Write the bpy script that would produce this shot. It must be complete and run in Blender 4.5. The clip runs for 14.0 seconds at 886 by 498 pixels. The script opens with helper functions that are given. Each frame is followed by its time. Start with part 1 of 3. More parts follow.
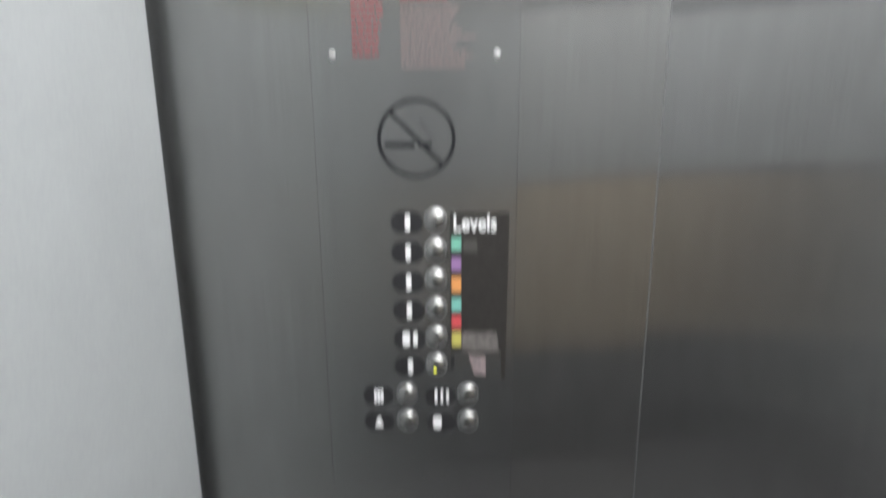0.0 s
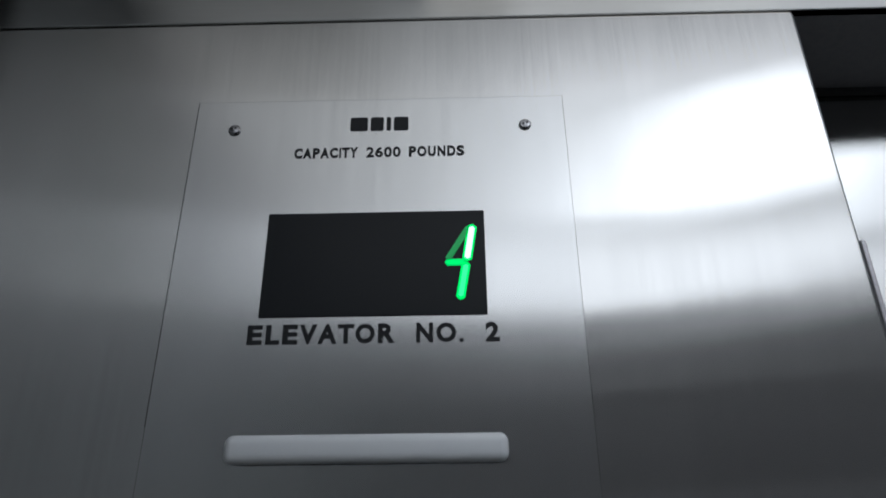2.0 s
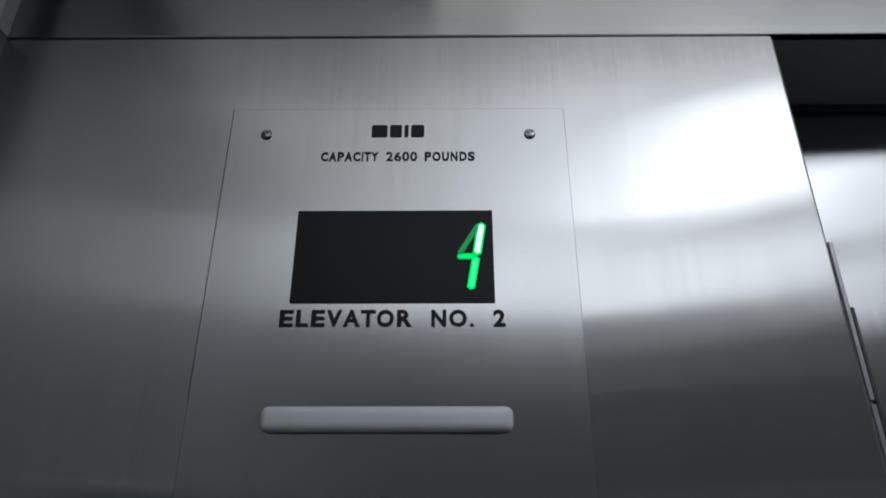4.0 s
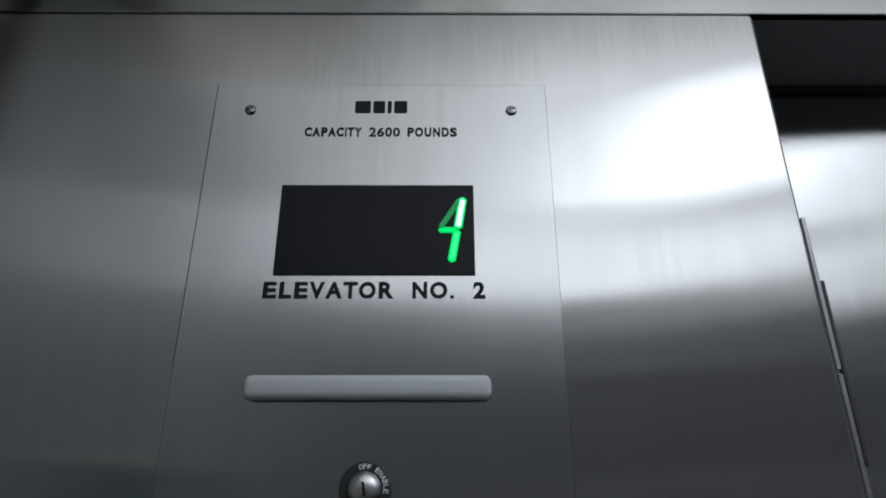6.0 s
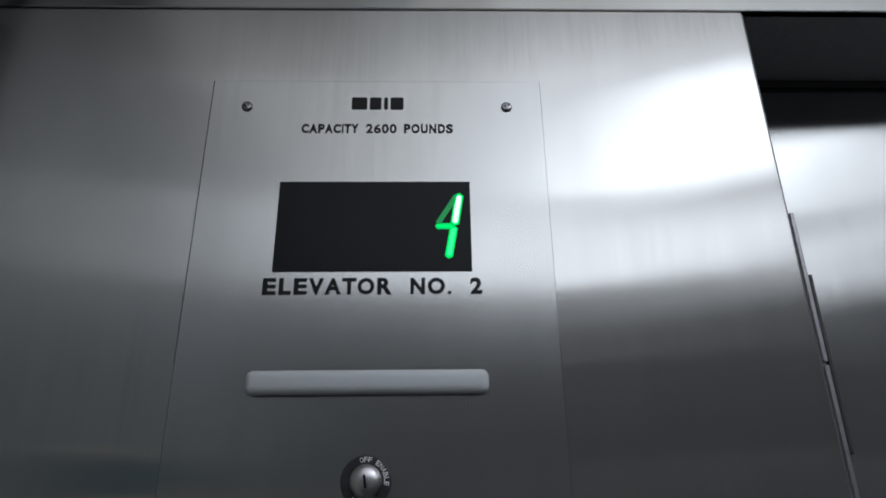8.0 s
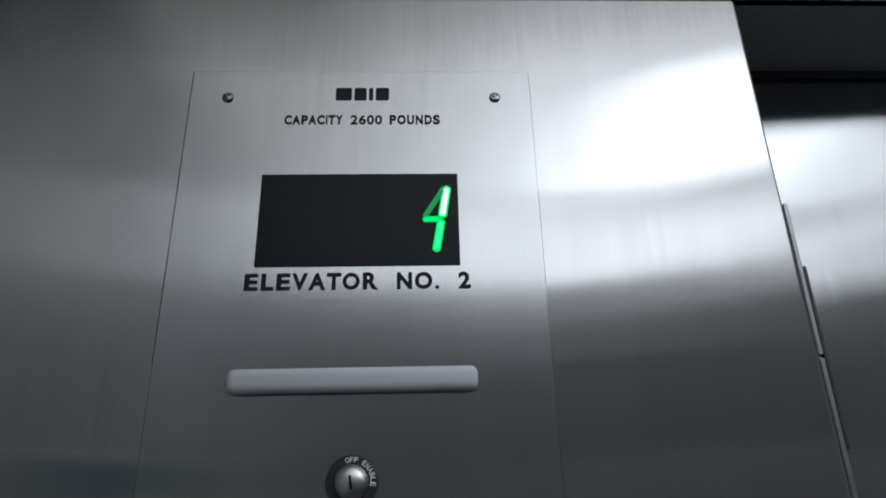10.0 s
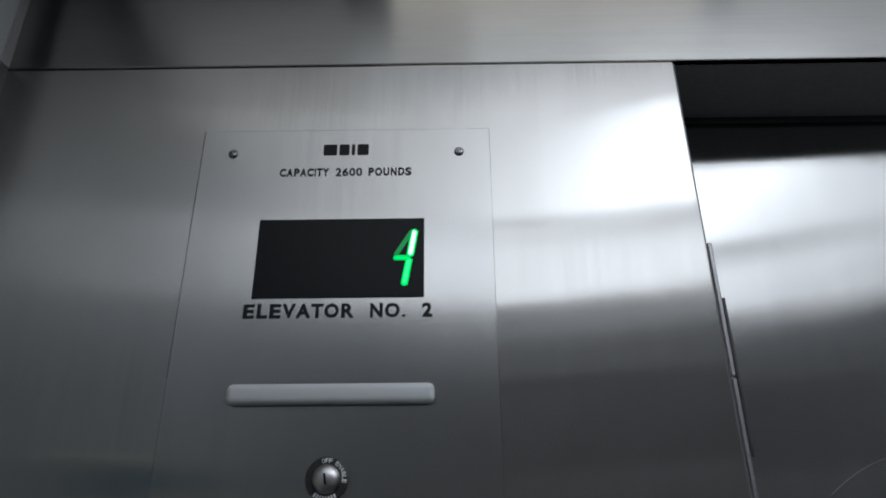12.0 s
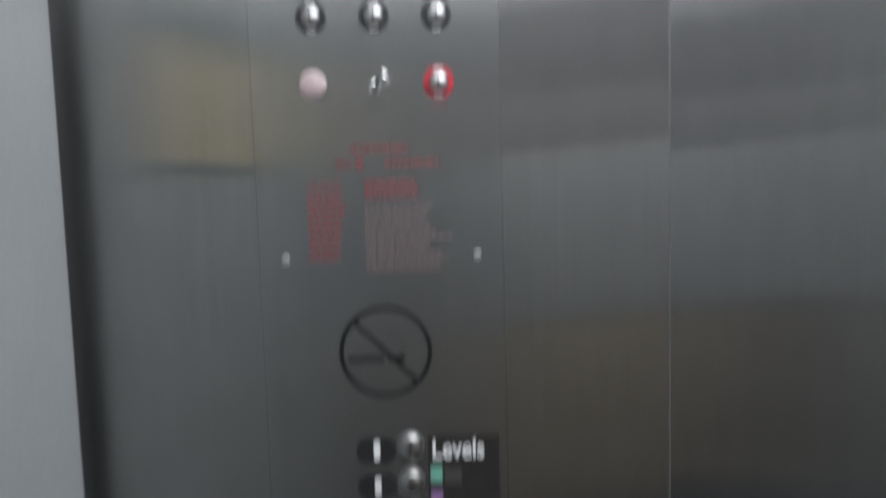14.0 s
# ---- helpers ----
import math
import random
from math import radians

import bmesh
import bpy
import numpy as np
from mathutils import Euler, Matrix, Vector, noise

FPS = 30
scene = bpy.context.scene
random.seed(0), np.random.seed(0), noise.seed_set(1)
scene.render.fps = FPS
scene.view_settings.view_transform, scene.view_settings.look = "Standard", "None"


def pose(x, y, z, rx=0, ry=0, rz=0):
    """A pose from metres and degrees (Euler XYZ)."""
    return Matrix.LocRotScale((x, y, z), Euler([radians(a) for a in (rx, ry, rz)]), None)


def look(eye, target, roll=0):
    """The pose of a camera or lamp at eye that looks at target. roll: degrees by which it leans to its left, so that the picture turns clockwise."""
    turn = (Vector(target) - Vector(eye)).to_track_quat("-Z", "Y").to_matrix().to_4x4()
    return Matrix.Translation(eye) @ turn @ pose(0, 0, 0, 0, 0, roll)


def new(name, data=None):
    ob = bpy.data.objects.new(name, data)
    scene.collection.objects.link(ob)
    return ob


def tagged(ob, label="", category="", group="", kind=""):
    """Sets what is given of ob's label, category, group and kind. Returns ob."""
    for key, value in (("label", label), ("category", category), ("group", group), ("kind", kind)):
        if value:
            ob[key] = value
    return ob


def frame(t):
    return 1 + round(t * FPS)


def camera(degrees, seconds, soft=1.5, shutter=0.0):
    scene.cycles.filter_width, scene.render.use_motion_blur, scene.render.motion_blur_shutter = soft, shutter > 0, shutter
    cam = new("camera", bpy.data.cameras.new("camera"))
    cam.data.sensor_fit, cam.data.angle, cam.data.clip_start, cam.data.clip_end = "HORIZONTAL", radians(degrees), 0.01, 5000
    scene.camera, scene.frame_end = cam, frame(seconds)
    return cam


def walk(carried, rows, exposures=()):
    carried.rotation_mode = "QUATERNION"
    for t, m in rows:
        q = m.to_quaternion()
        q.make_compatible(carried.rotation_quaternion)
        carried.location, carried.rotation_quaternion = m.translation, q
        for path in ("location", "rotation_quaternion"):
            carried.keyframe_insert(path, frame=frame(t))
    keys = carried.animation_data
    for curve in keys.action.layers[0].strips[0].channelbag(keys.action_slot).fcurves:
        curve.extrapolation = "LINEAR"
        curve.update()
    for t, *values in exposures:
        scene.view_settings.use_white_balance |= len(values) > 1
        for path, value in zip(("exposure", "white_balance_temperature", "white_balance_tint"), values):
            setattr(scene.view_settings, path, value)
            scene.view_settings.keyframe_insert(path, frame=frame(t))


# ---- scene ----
cam = camera(70.2, 14.0, soft=1.8, shutter=0.3)
PATH = [
    (0, (0.387, -0.797, 1.408), (0.32, 1.14, 0.915), -0.4),
    (0.1, (0.393, -0.775, 1.473), (0.31, 1.186, 1.09), -0.6),
    (0.2, (0.435, -0.728, 1.518), (0.242, 1.249, 1.282), -0.7),
    (0.3, (0.437, -0.696, 1.559), (0.246, 1.293, 1.471), -1.1),
    (0.4, (0.399, -0.689, 1.58), (0.344, 1.307, 1.693), -2.0),
    (0.5, (0.402, -0.65, 1.661), (0.387, 1.342, 1.835), -2.1),
    (0.6, (0.403, -0.616, 1.697), (0.421, 1.354, 2.042), -2.2),
    (0.7, (0.424, -0.58, 1.721), (0.369, 1.363, 2.189), -2.3),
    (0.8, (0.414, -0.56, 1.74), (0.376, 1.366, 2.274), -2.5),
    (1, (0.415, -0.513, 1.758), (0.333, 1.394, 2.356), -2.0),
    (1.5, (0.383, -0.406, 1.776), (0.335, 1.458, 2.499), -1.6),
    (2, (0.376, -0.367, 1.787), (0.343, 1.473, 2.57), -0.6),
    (2.5, (0.372, -0.381, 1.784), (0.368, 1.442, 2.606), -0.0),
    (3, (0.367, -0.39, 1.769), (0.351, 1.437, 2.583), 0.1),
    (5.3, (0.363, -0.419, 1.759), (0.359, 1.427, 2.531), -0.2),
    (5.5, (0.364, -0.415, 1.757), (0.366, 1.433, 2.522), -0.1),
    (6, (0.371, -0.409, 1.751), (0.384, 1.44, 2.513), -0.1),
    (6.5, (0.37, -0.413, 1.757), (0.398, 1.446, 2.495), -0.4),
    (7, (0.365, -0.413, 1.754), (0.408, 1.446, 2.489), -0.9),
    (7.5, (0.365, -0.418, 1.754), (0.409, 1.443, 2.484), -0.7),
    (10, (0.368, -0.405, 1.755), (0.444, 1.459, 2.476), -1.4),
    (10.5, (0.372, -0.404, 1.757), (0.453, 1.456, 2.488), -1.4),
    (11, (0.373, -0.415, 1.76), (0.451, 1.443, 2.497), -0.9),
    (11.5, (0.39, -0.434, 1.751), (0.451, 1.416, 2.509), -0.7),
    (12, (0.415, -0.484, 1.741), (0.402, 1.364, 2.506), -0.5),
    (12.5, (0.424, -0.548, 1.72), (0.323, 1.317, 2.436), -0.4),
    (13, (0.379, -0.649, 1.719), (0.277, 1.232, 2.389), -0.9),
    (13.3, (0.364, -0.678, 1.683), (0.329, 1.238, 2.255), -1.1),
    (13.5, (0.367, -0.693, 1.66), (0.372, 1.26, 2.09), -1.5),
    (13.6, (0.372, -0.686, 1.612), (0.405, 1.291, 1.917), -1.8),
    (13.7, (0.375, -0.679, 1.605), (0.409, 1.31, 1.806), -1.5),
    (13.8, (0.383, -0.67, 1.565), (0.42, 1.328, 1.651), -1.7),
    (13.9, (0.38, -0.667, 1.542), (0.426, 1.332, 1.565), -1.6),
    (14, (0.381, -0.659, 1.506), (0.41, 1.335, 1.351), -1.6),
]
EXPOSURES = [(0, 1.0, 6250, 10), (0.3, 1.0, 6250, 10), (0.5, 0.74, 6200, 10), (0.8, -0.25, 5950, 10), (1.0, -0.62, 5850, 10),
             (1.5, -1.36, 5780, 10), (2.0, -1.55, 5790, 10), (2.5, -1.75, 5790, 10), (3.0, -1.78, 5790, 10), (5.5, -1.66, 5790, 10), (7.5, -1.66, 5790, 10), (10.0, -1.58, 5790, 10), (12.5, -1.65, 5850, 10), (13.0, -1.53, 5900, 10),
             (13.5, -1.38, 5850, 10), (14.0, -0.06, 6000, 10)]
walk(cam, [(t, look(eye, target, roll)) for t, eye, target, roll in PATH], EXPOSURES)


# ---- world and large lights ----
world = bpy.data.worlds.new("world")
scene.world = world
world.use_nodes = True
world.node_tree.nodes["Background"].inputs[0].default_value = (0.02, 0.02, 0.022, 1)
world.node_tree.nodes["Background"].inputs[1].default_value = 0.2
LIGHT = 5.0        # ceiling diffusers


# ---- materials ----
def mat(name, color, rough=0.5, metal=0.0, emit=None, strength=0.0, coat=0.0):
    m = bpy.data.materials.new(name)
    m.use_nodes = True
    b = m.node_tree.nodes["Principled BSDF"]
    b.inputs["Base Color"].default_value = (*color, 1)
    b.inputs["Roughness"].default_value = rough
    b.inputs["Metallic"].default_value = metal
    b.inputs["Coat Weight"].default_value = coat
    if emit:
        b.inputs["Emission Color"].default_value = (*emit, 1)
        b.inputs["Emission Strength"].default_value = strength
    return m


def link(m, a, b):
    m.node_tree.links.new(a, b)


def noise_node(m, scale, stretch, detail=3.0, rough=0.6):
    """A noise texture over object-space metres, stretched by the three factors."""
    t = m.node_tree.nodes
    co = t.new("ShaderNodeTexCoord")
    mp = t.new("ShaderNodeMapping")
    mp.inputs["Scale"].default_value = stretch
    nz = t.new("ShaderNodeTexNoise")
    nz.inputs["Scale"].default_value = scale
    nz.inputs["Detail"].default_value = detail
    nz.inputs["Roughness"].default_value = rough
    link(m, co.outputs["Object"], mp.inputs["Vector"])
    link(m, mp.outputs["Vector"], nz.inputs["Vector"])
    return nz.outputs["Fac"]


def ramp(m, fac, lo, hi, a, b):
    r = m.node_tree.nodes.new("ShaderNodeMapRange")
    for i, v in enumerate((lo, hi, a, b), 1):
        r.inputs[i].default_value = v
    link(m, fac, r.inputs[0])
    return r.outputs[0]


def mix(m, fac, a, b):
    n = m.node_tree.nodes.new("ShaderNodeMix")
    n.data_type = "RGBA"
    link(m, fac, n.inputs[0])
    n.inputs[6].default_value, n.inputs[7].default_value = (*a, 1), (*b, 1)
    return n.outputs[2]


def math_node(m, op, a, b):
    n = m.node_tree.nodes.new("ShaderNodeMath")
    n.operation = op
    for socket, v in zip(n.inputs, (a, b)):
        if isinstance(v, (int, float)):
            socket.default_value = v
        else:
            link(m, v, socket)
    return n.outputs[0]


def brushed(name, color, across, along, grain, vary=0.03, wave=0.0, twist=0.0, x0=0.0, z0=1.9):
    """Brushed stainless steel; grain 'Z' runs upright, 'X' runs level. Gloss is spread by across and along the grain.
    The sheet waves a little and is twisted past x0."""
    m = bpy.data.materials.new(name)
    m.use_nodes = True
    t = m.node_tree.nodes
    t.remove(t["Principled BSDF"])
    g = t.new("ShaderNodeBsdfAnisotropic")
    g.distribution = "GGX"
    link(m, g.outputs[0], t["Material Output"].inputs["Surface"])
    rough = (across * along) ** 0.25
    g.inputs["Anisotropy"].default_value = (along / across) ** 0.5 - 1
    stretch = (8, 8, 0.06) if grain == "Z" else (0.06, 8, 8)
    wide = (1, 1, 0.25) if grain == "Z" else (0.25, 1, 1)
    fine = noise_node(m, 40, stretch, 2)
    smear = noise_node(m, 38, wide, 3)
    smudge = noise_node(m, 5, (1, 1, 1), 2)
    dark = tuple(c * (1 - vary) for c in color)
    c1 = mix(m, ramp(m, fine, 0.3, 0.7, 0, 1), color, dark)
    n = t.new("ShaderNodeMix")
    n.data_type, n.blend_type = "RGBA", "MULTIPLY"
    n.inputs[0].default_value = 1
    link(m, c1, n.inputs[6])
    link(m, mix(m, ramp(m, smear, 0.35, 0.7, 0, 1), (1, 1, 1), (0.93, 0.93, 0.93)), n.inputs[7])
    link(m, n.outputs[2], g.inputs["Color"])
    link(m, math_node(m, "ADD", ramp(m, fine, 0.3, 0.7, -0.005, 0.005), ramp(m, smudge, 0.35, 0.7, rough - 0.01, rough + 0.015)), g.inputs["Roughness"])
    v = t.new("ShaderNodeCombineXYZ")
    v.inputs[0 if grain == "Z" else 2].default_value = 1.0
    link(m, v.outputs[0], g.inputs["Tangent"])
    if wave:        # the sheet is not quite flat
        height = math_node(m, "MULTIPLY", noise_node(m, 7, (1, 1, 0.55), 1), wave)
        co = t.new("ShaderNodeTexCoord")
        xyz = t.new("ShaderNodeSeparateXYZ")
        link(m, co.outputs["Object"], xyz.inputs[0])
        right = math_node(m, "MAXIMUM", math_node(m, "SUBTRACT", xyz.outputs[0], x0), 0.0)
        bend = math_node(m, "MULTIPLY", right, math_node(m, "SUBTRACT", xyz.outputs[2], z0))
        height = math_node(m, "ADD", height, math_node(m, "MULTIPLY", bend, twist))
        bp = t.new("ShaderNodeBump")
        bp.inputs["Strength"].default_value = 1.0
        bp.inputs["Distance"].default_value = 1.0
        link(m, height, bp.inputs["Height"])
        link(m, bp.outputs[0], g.inputs["Normal"])
    return m


def speckled(name, a, b_, rough, scale=120, bump=0.1, metal=0.0):
    """A painted or laminated surface with fine grain and faint broad stains."""
    m = mat(name, a, rough, metal)
    b = m.node_tree.nodes["Principled BSDF"]
    fine = noise_node(m, scale, (1, 1, 1), 3)
    broad = noise_node(m, 4, (1, 1, 1), 4)
    c1 = mix(m, ramp(m, fine, 0.35, 0.65, 0, 1), a, b_)
    n = m.node_tree.nodes.new("ShaderNodeMix")
    n.data_type, n.blend_type = "RGBA", "MULTIPLY"
    n.inputs[0].default_value = 1
    link(m, c1, n.inputs[6])
    link(m, mix(m, ramp(m, broad, 0.35, 0.7, 0, 1), (1, 1, 1), (0.92, 0.92, 0.92)), n.inputs[7])
    link(m, n.outputs[2], b.inputs["Base Color"])
    link(m, ramp(m, broad, 0.3, 0.7, rough - 0.06, rough + 0.08), b.inputs["Roughness"])
    bp = m.node_tree.nodes.new("ShaderNodeBump")
    bp.inputs["Strength"].default_value = bump
    bp.inputs["Distance"].default_value = 0.0003
    link(m, fine, bp.inputs["Height"])
    link(m, bp.outputs[0], b.inputs["Normal"])
    return m


STEEL = brushed("brushed_steel_panel", (0.453, 0.454, 0.448), 0.155, 0.007, "Z", 0.065, 0.0005, 0.08, 0.42)
STEEL_PLATE = brushed("brushed_steel_plate", (0.452, 0.456, 0.454), 0.17, 0.022, "Z", 0.045)
STEEL_DOOR = brushed("brushed_steel_door", (0.445, 0.45, 0.449), 0.155, 0.007, "Z", 0.05, 0.0006, 0.065, 0.60)
STEEL_HEAD = brushed("brushed_steel_header", (0.398, 0.402, 0.395), 0.164, 0.046, "X", 0.04)
SOFFIT = speckled("grey_primed_steel", (0.22, 0.22, 0.235), (0.25, 0.25, 0.26), 0.5, 200, 0.1)
DARK_STEEL = speckled("dark_painted_steel", (0.085, 0.087, 0.092), (0.10, 0.102, 0.106), 0.45, 200, 0.1)
BLACK = speckled("black_shadow_gap", (0.022, 0.022, 0.023), (0.03, 0.03, 0.03), 0.6)
LAMINATE = speckled("pale_grey_laminate", (0.335, 0.350, 0.356), (0.312, 0.327, 0.334), 0.5, 260, 0.1)
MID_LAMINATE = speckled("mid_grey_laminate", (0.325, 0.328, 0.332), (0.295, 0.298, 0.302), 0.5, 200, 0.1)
# In-between grey for steps of reflected brightness put into the rear wall.
SLATE_TONE = speckled("slate_grey_tone", (0.19, 0.19, 0.193), (0.172, 0.172, 0.175), 0.5, 200, 0.1)
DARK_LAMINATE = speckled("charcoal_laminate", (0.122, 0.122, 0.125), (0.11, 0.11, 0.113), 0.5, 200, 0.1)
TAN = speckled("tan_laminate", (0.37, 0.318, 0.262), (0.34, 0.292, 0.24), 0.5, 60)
WHITE = speckled("white_ceiling_paint", (0.72, 0.73, 0.73), (0.68, 0.69, 0.69), 0.6, 150)
RED_BROWN = speckled("dark_red_brown_laminate", (0.06, 0.022, 0.018), (0.045, 0.018, 0.015), 0.4, 60)
FLOOR = speckled("dark_vinyl", (0.06, 0.06, 0.065), (0.09, 0.088, 0.085), 0.55, 80)
# Graded emission levels shape the ceiling's reflection; dim and faint ones are added.
DIM_GLOW = mat("added_dim_glow", (0.9, 0.9, 0.88), 0.5, 0, (1.0, 0.97, 0.91), LIGHT * 0.56)
EDGE_DIFFUSER = mat("faint_light_diffuser", (0.9, 0.9, 0.87), 0.5, 0, (1.0, 0.96, 0.90), LIGHT * 0.34)
SOFT_DIFFUSER = mat("soft_light_diffuser", (0.9, 0.9, 0.87), 0.5, 0, (1.0, 0.97, 0.93), LIGHT * 0.52)
FAINT_GLOW = mat("added_faint_glow", (0.9, 0.9, 0.87), 0.5, 0, (1.0, 0.95, 0.87), LIGHT * 0.09)
SIDE_DIFFUSER = mat("dim_fading_diffuser", (0.9, 0.9, 0.87), 0.5, 0, (1.0, 0.97, 0.92), LIGHT * 0.4)
MAIN_DIFFUSER = mat("bright_light_diffuser", (0.9, 0.9, 0.9), 0.5, 0, (1.0, 0.99, 0.96), LIGHT * 2.5)
WARM_DIFFUSER = mat("warm_light_diffuser", (0.9, 0.88, 0.83), 0.5, 0, (1.0, 0.87, 0.70), LIGHT * 0.48)
REAR_DIFFUSER = mat("rear_light_diffuser", (0.9, 0.9, 0.9), 0.5, 0, (1.0, 0.985, 0.95), LIGHT * 1.35)
SIDE_LIGHT = mat("side_light_diffuser", (0.9, 0.9, 0.9), 0.5, 0, (1.0, 0.985, 0.95), LIGHT * 0.85)
DIFFUSER = mat("light_diffuser", (0.9, 0.9, 0.9), 0.5, 0, (1.0, 0.985, 0.95), LIGHT * 1.05)

def fading(m, far, near, y0, y1):
    """Emission made to fade from far at y0 to near at y1, softening reflections."""
    co = m.node_tree.nodes.new("ShaderNodeTexCoord")
    xyz = m.node_tree.nodes.new("ShaderNodeSeparateXYZ")
    link(m, co.outputs["Object"], xyz.inputs[0])
    link(m, ramp(m, xyz.outputs[1], y0, y1, far, near), m.node_tree.nodes["Principled BSDF"].inputs["Emission Strength"])


# Fades put into the glow so that section edges don't show in the steel.
fading(SOFT_DIFFUSER, LIGHT * 1.05, LIGHT * 0.44, -0.327, -0.19)
fading(SIDE_DIFFUSER, LIGHT * 0.55, LIGHT * 0.22, -0.327, -0.16)
fading(FAINT_GLOW, LIGHT * 0.28, LIGHT * 0.07, -0.325, -0.15)
INK = mat("black_engraving_fill", (0.010, 0.011, 0.013), 0.6)
INK.node_tree.nodes["Principled BSDF"].inputs["Specular IOR Level"].default_value = 0.2
INK_GREY = mat("worn_engraving_fill", (0.05, 0.05, 0.055), 0.6)
RED_INK = mat("worn_red_engraving_fill", (0.18, 0.058, 0.062), 0.6)
PALE_RED_INK = mat("faded_red_engraving_fill", (0.24, 0.15, 0.15), 0.6)
WHITE_INK = mat("white_lettering", (0.75, 0.76, 0.77), 0.5)
GLASS_BLACK = mat("black_display_acrylic", (0.010, 0.0115, 0.0135), 0.3)
GLASS_BLACK.node_tree.nodes["Principled BSDF"].inputs["Specular IOR Level"].default_value = 0.12
CHROME = mat("polished_chrome", (0.72, 0.72, 0.73), 0.12, 1.0)
# Same screws in two tones: bright for glints, dark against the lit plate.
GLINT_SCREW = mat("screw_toned_for_glint", (0.85, 0.85, 0.86), 0.3, 1.0)
SCREW = mat("screw_toned_dark", (0.22, 0.22, 0.23), 0.2, 1.0)
SATIN = speckled("satin_nickel", (0.52, 0.52, 0.53), (0.45, 0.45, 0.46), 0.33, 300, 0.1, 1.0)
BUTTON = speckled("worn_satin_steel", (0.52, 0.52, 0.51), (0.45, 0.45, 0.44), 0.25, 260, 0.1, 1.0)
RAIL_METAL = speckled("dull_aluminium", (0.30, 0.295, 0.31), (0.25, 0.245, 0.26), 0.38, 300, 0.1, 1.0)
SCRATCH = speckled("bare_scratched_steel", (0.22, 0.20, 0.19), (0.17, 0.157, 0.15), 0.4, 300, 0.1, 0.6)
BLACK_PLASTIC = speckled("black_plastic", (0.018, 0.018, 0.02), (0.028, 0.028, 0.03), 0.35, 300)
RED_PLASTIC = speckled("red_plastic", (0.55, 0.03, 0.045), (0.45, 0.02, 0.035), 0.35, 300)
LENS = mat("frosted_white_plastic", (0.47, 0.49, 0.51), 0.45)
LENS.node_tree.nodes["Principled BSDF"].inputs["Subsurface Weight"].default_value = 0.2
LENS.node_tree.nodes["Principled BSDF"].inputs["Subsurface Radius"].default_value = (0.004, 0.004, 0.004)
PILOT = speckled("pale_pink_lens", (0.56, 0.47, 0.48), (0.46, 0.34, 0.36), 0.3, 300)
YELLOW = speckled("yellow_print", (0.64, 0.535, 0.32), (0.60, 0.50, 0.30), 0.4)
CREAM = mat("cream_border", (0.58, 0.53, 0.38), 0.45)
TEAL = speckled("dark_teal_print", (0.03, 0.10, 0.14), (0.025, 0.085, 0.12), 0.4)
SIGN_BLACK = speckled("black_sign_vinyl", (0.022, 0.02, 0.019), (0.03, 0.028, 0.026), 0.45, 200)
SCUFF = speckled("scuffed_adhesive", (0.16, 0.145, 0.14), (0.09, 0.083, 0.08), 0.6, 140)
LIT = mat("lit_yellow_indicator", (0.4, 0.4, 0.05), 0.4, 0, (0.80, 0.85, 0.05), 1.2)
LED = mat("green_segment", (0.0, 0.1, 0.04), 0.4, 0, (0.0, 1.0, 0.11), 3.0)
LED_HOT = mat("bright_green_segment", (0.0, 0.1, 0.04), 0.4, 0, (0.55, 1.0, 0.68), 6.0)
LED_MID = mat("mid_green_segment", (0.0, 0.1, 0.04), 0.4, 0, (0.05, 1.0, 0.19), 4.5)
LED_LOW = mat("soft_green_segment", (0.0, 0.1, 0.04), 0.4, 0, (0.0, 1.0, 0.16), 1.8)
LED_DIM = mat("dim_green_segment", (0.0, 0.1, 0.04), 0.4, 0, (0.0, 1.0, 0.14), 0.55)


# ---- mesh helpers ----
def box_bm(x0, x1, y0, y1, z0, z1, bevel=0.0, seg=2):
    bm = bmesh.new()
    bmesh.ops.create_cube(bm, size=1, matrix=Matrix.Translation(((x0 + x1) / 2, (y0 + y1) / 2, (z0 + z1) / 2))
                          @ Matrix.Diagonal((x1 - x0, y1 - y0, z1 - z0, 1)))
    if bevel:
        bmesh.ops.bevel(bm, geom=bm.edges[:], offset=bevel, segments=seg, affect="EDGES", profile=0.5)
    return bm


def turned_bm(x, z, profile, seg=40):
    """A round thing on the panel, turned about an axis that points out of it: profile rows are radius and depth out of the plane y = 0."""
    bm = bmesh.new()
    rings = []
    for r, d in profile:
        if r < 1e-6:
            rings.append([bm.verts.new((x, -d, z))])
        else:
            rings.append([bm.verts.new((x + r * math.cos(a), -d, z + r * math.sin(a)))
                          for a in (2 * math.pi * i / seg for i in range(seg))])
    for a, b in zip(rings, rings[1:]):
        for i in range(seg):
            j = (i + 1) % seg
            q = [a[i % len(a)], a[j % len(a)], b[j % len(b)], b[i % len(b)]]
            q = list(dict.fromkeys(q))
            if len(q) > 2:
                bm.faces.new(q)
    bmesh.ops.recalc_face_normals(bm, faces=bm.faces[:])
    return bm


def prism_bm(points, y0, y1, bm=None):
    """A flat outline of x, z points, given thickness from y0 to y1."""
    bm = bm or bmesh.new()
    a = [bm.verts.new((x, y0, z)) for x, z in points]
    b = [bm.verts.new((x, y1, z)) for x, z in points]
    bm.faces.new(a)
    bm.faces.new(b[::-1])
    n = len(points)
    for i in range(n):
        bm.faces.new((a[i], b[i], b[(i + 1) % n], a[(i + 1) % n]))
    bmesh.ops.recalc_face_normals(bm, faces=bm.faces[:])
    return bm


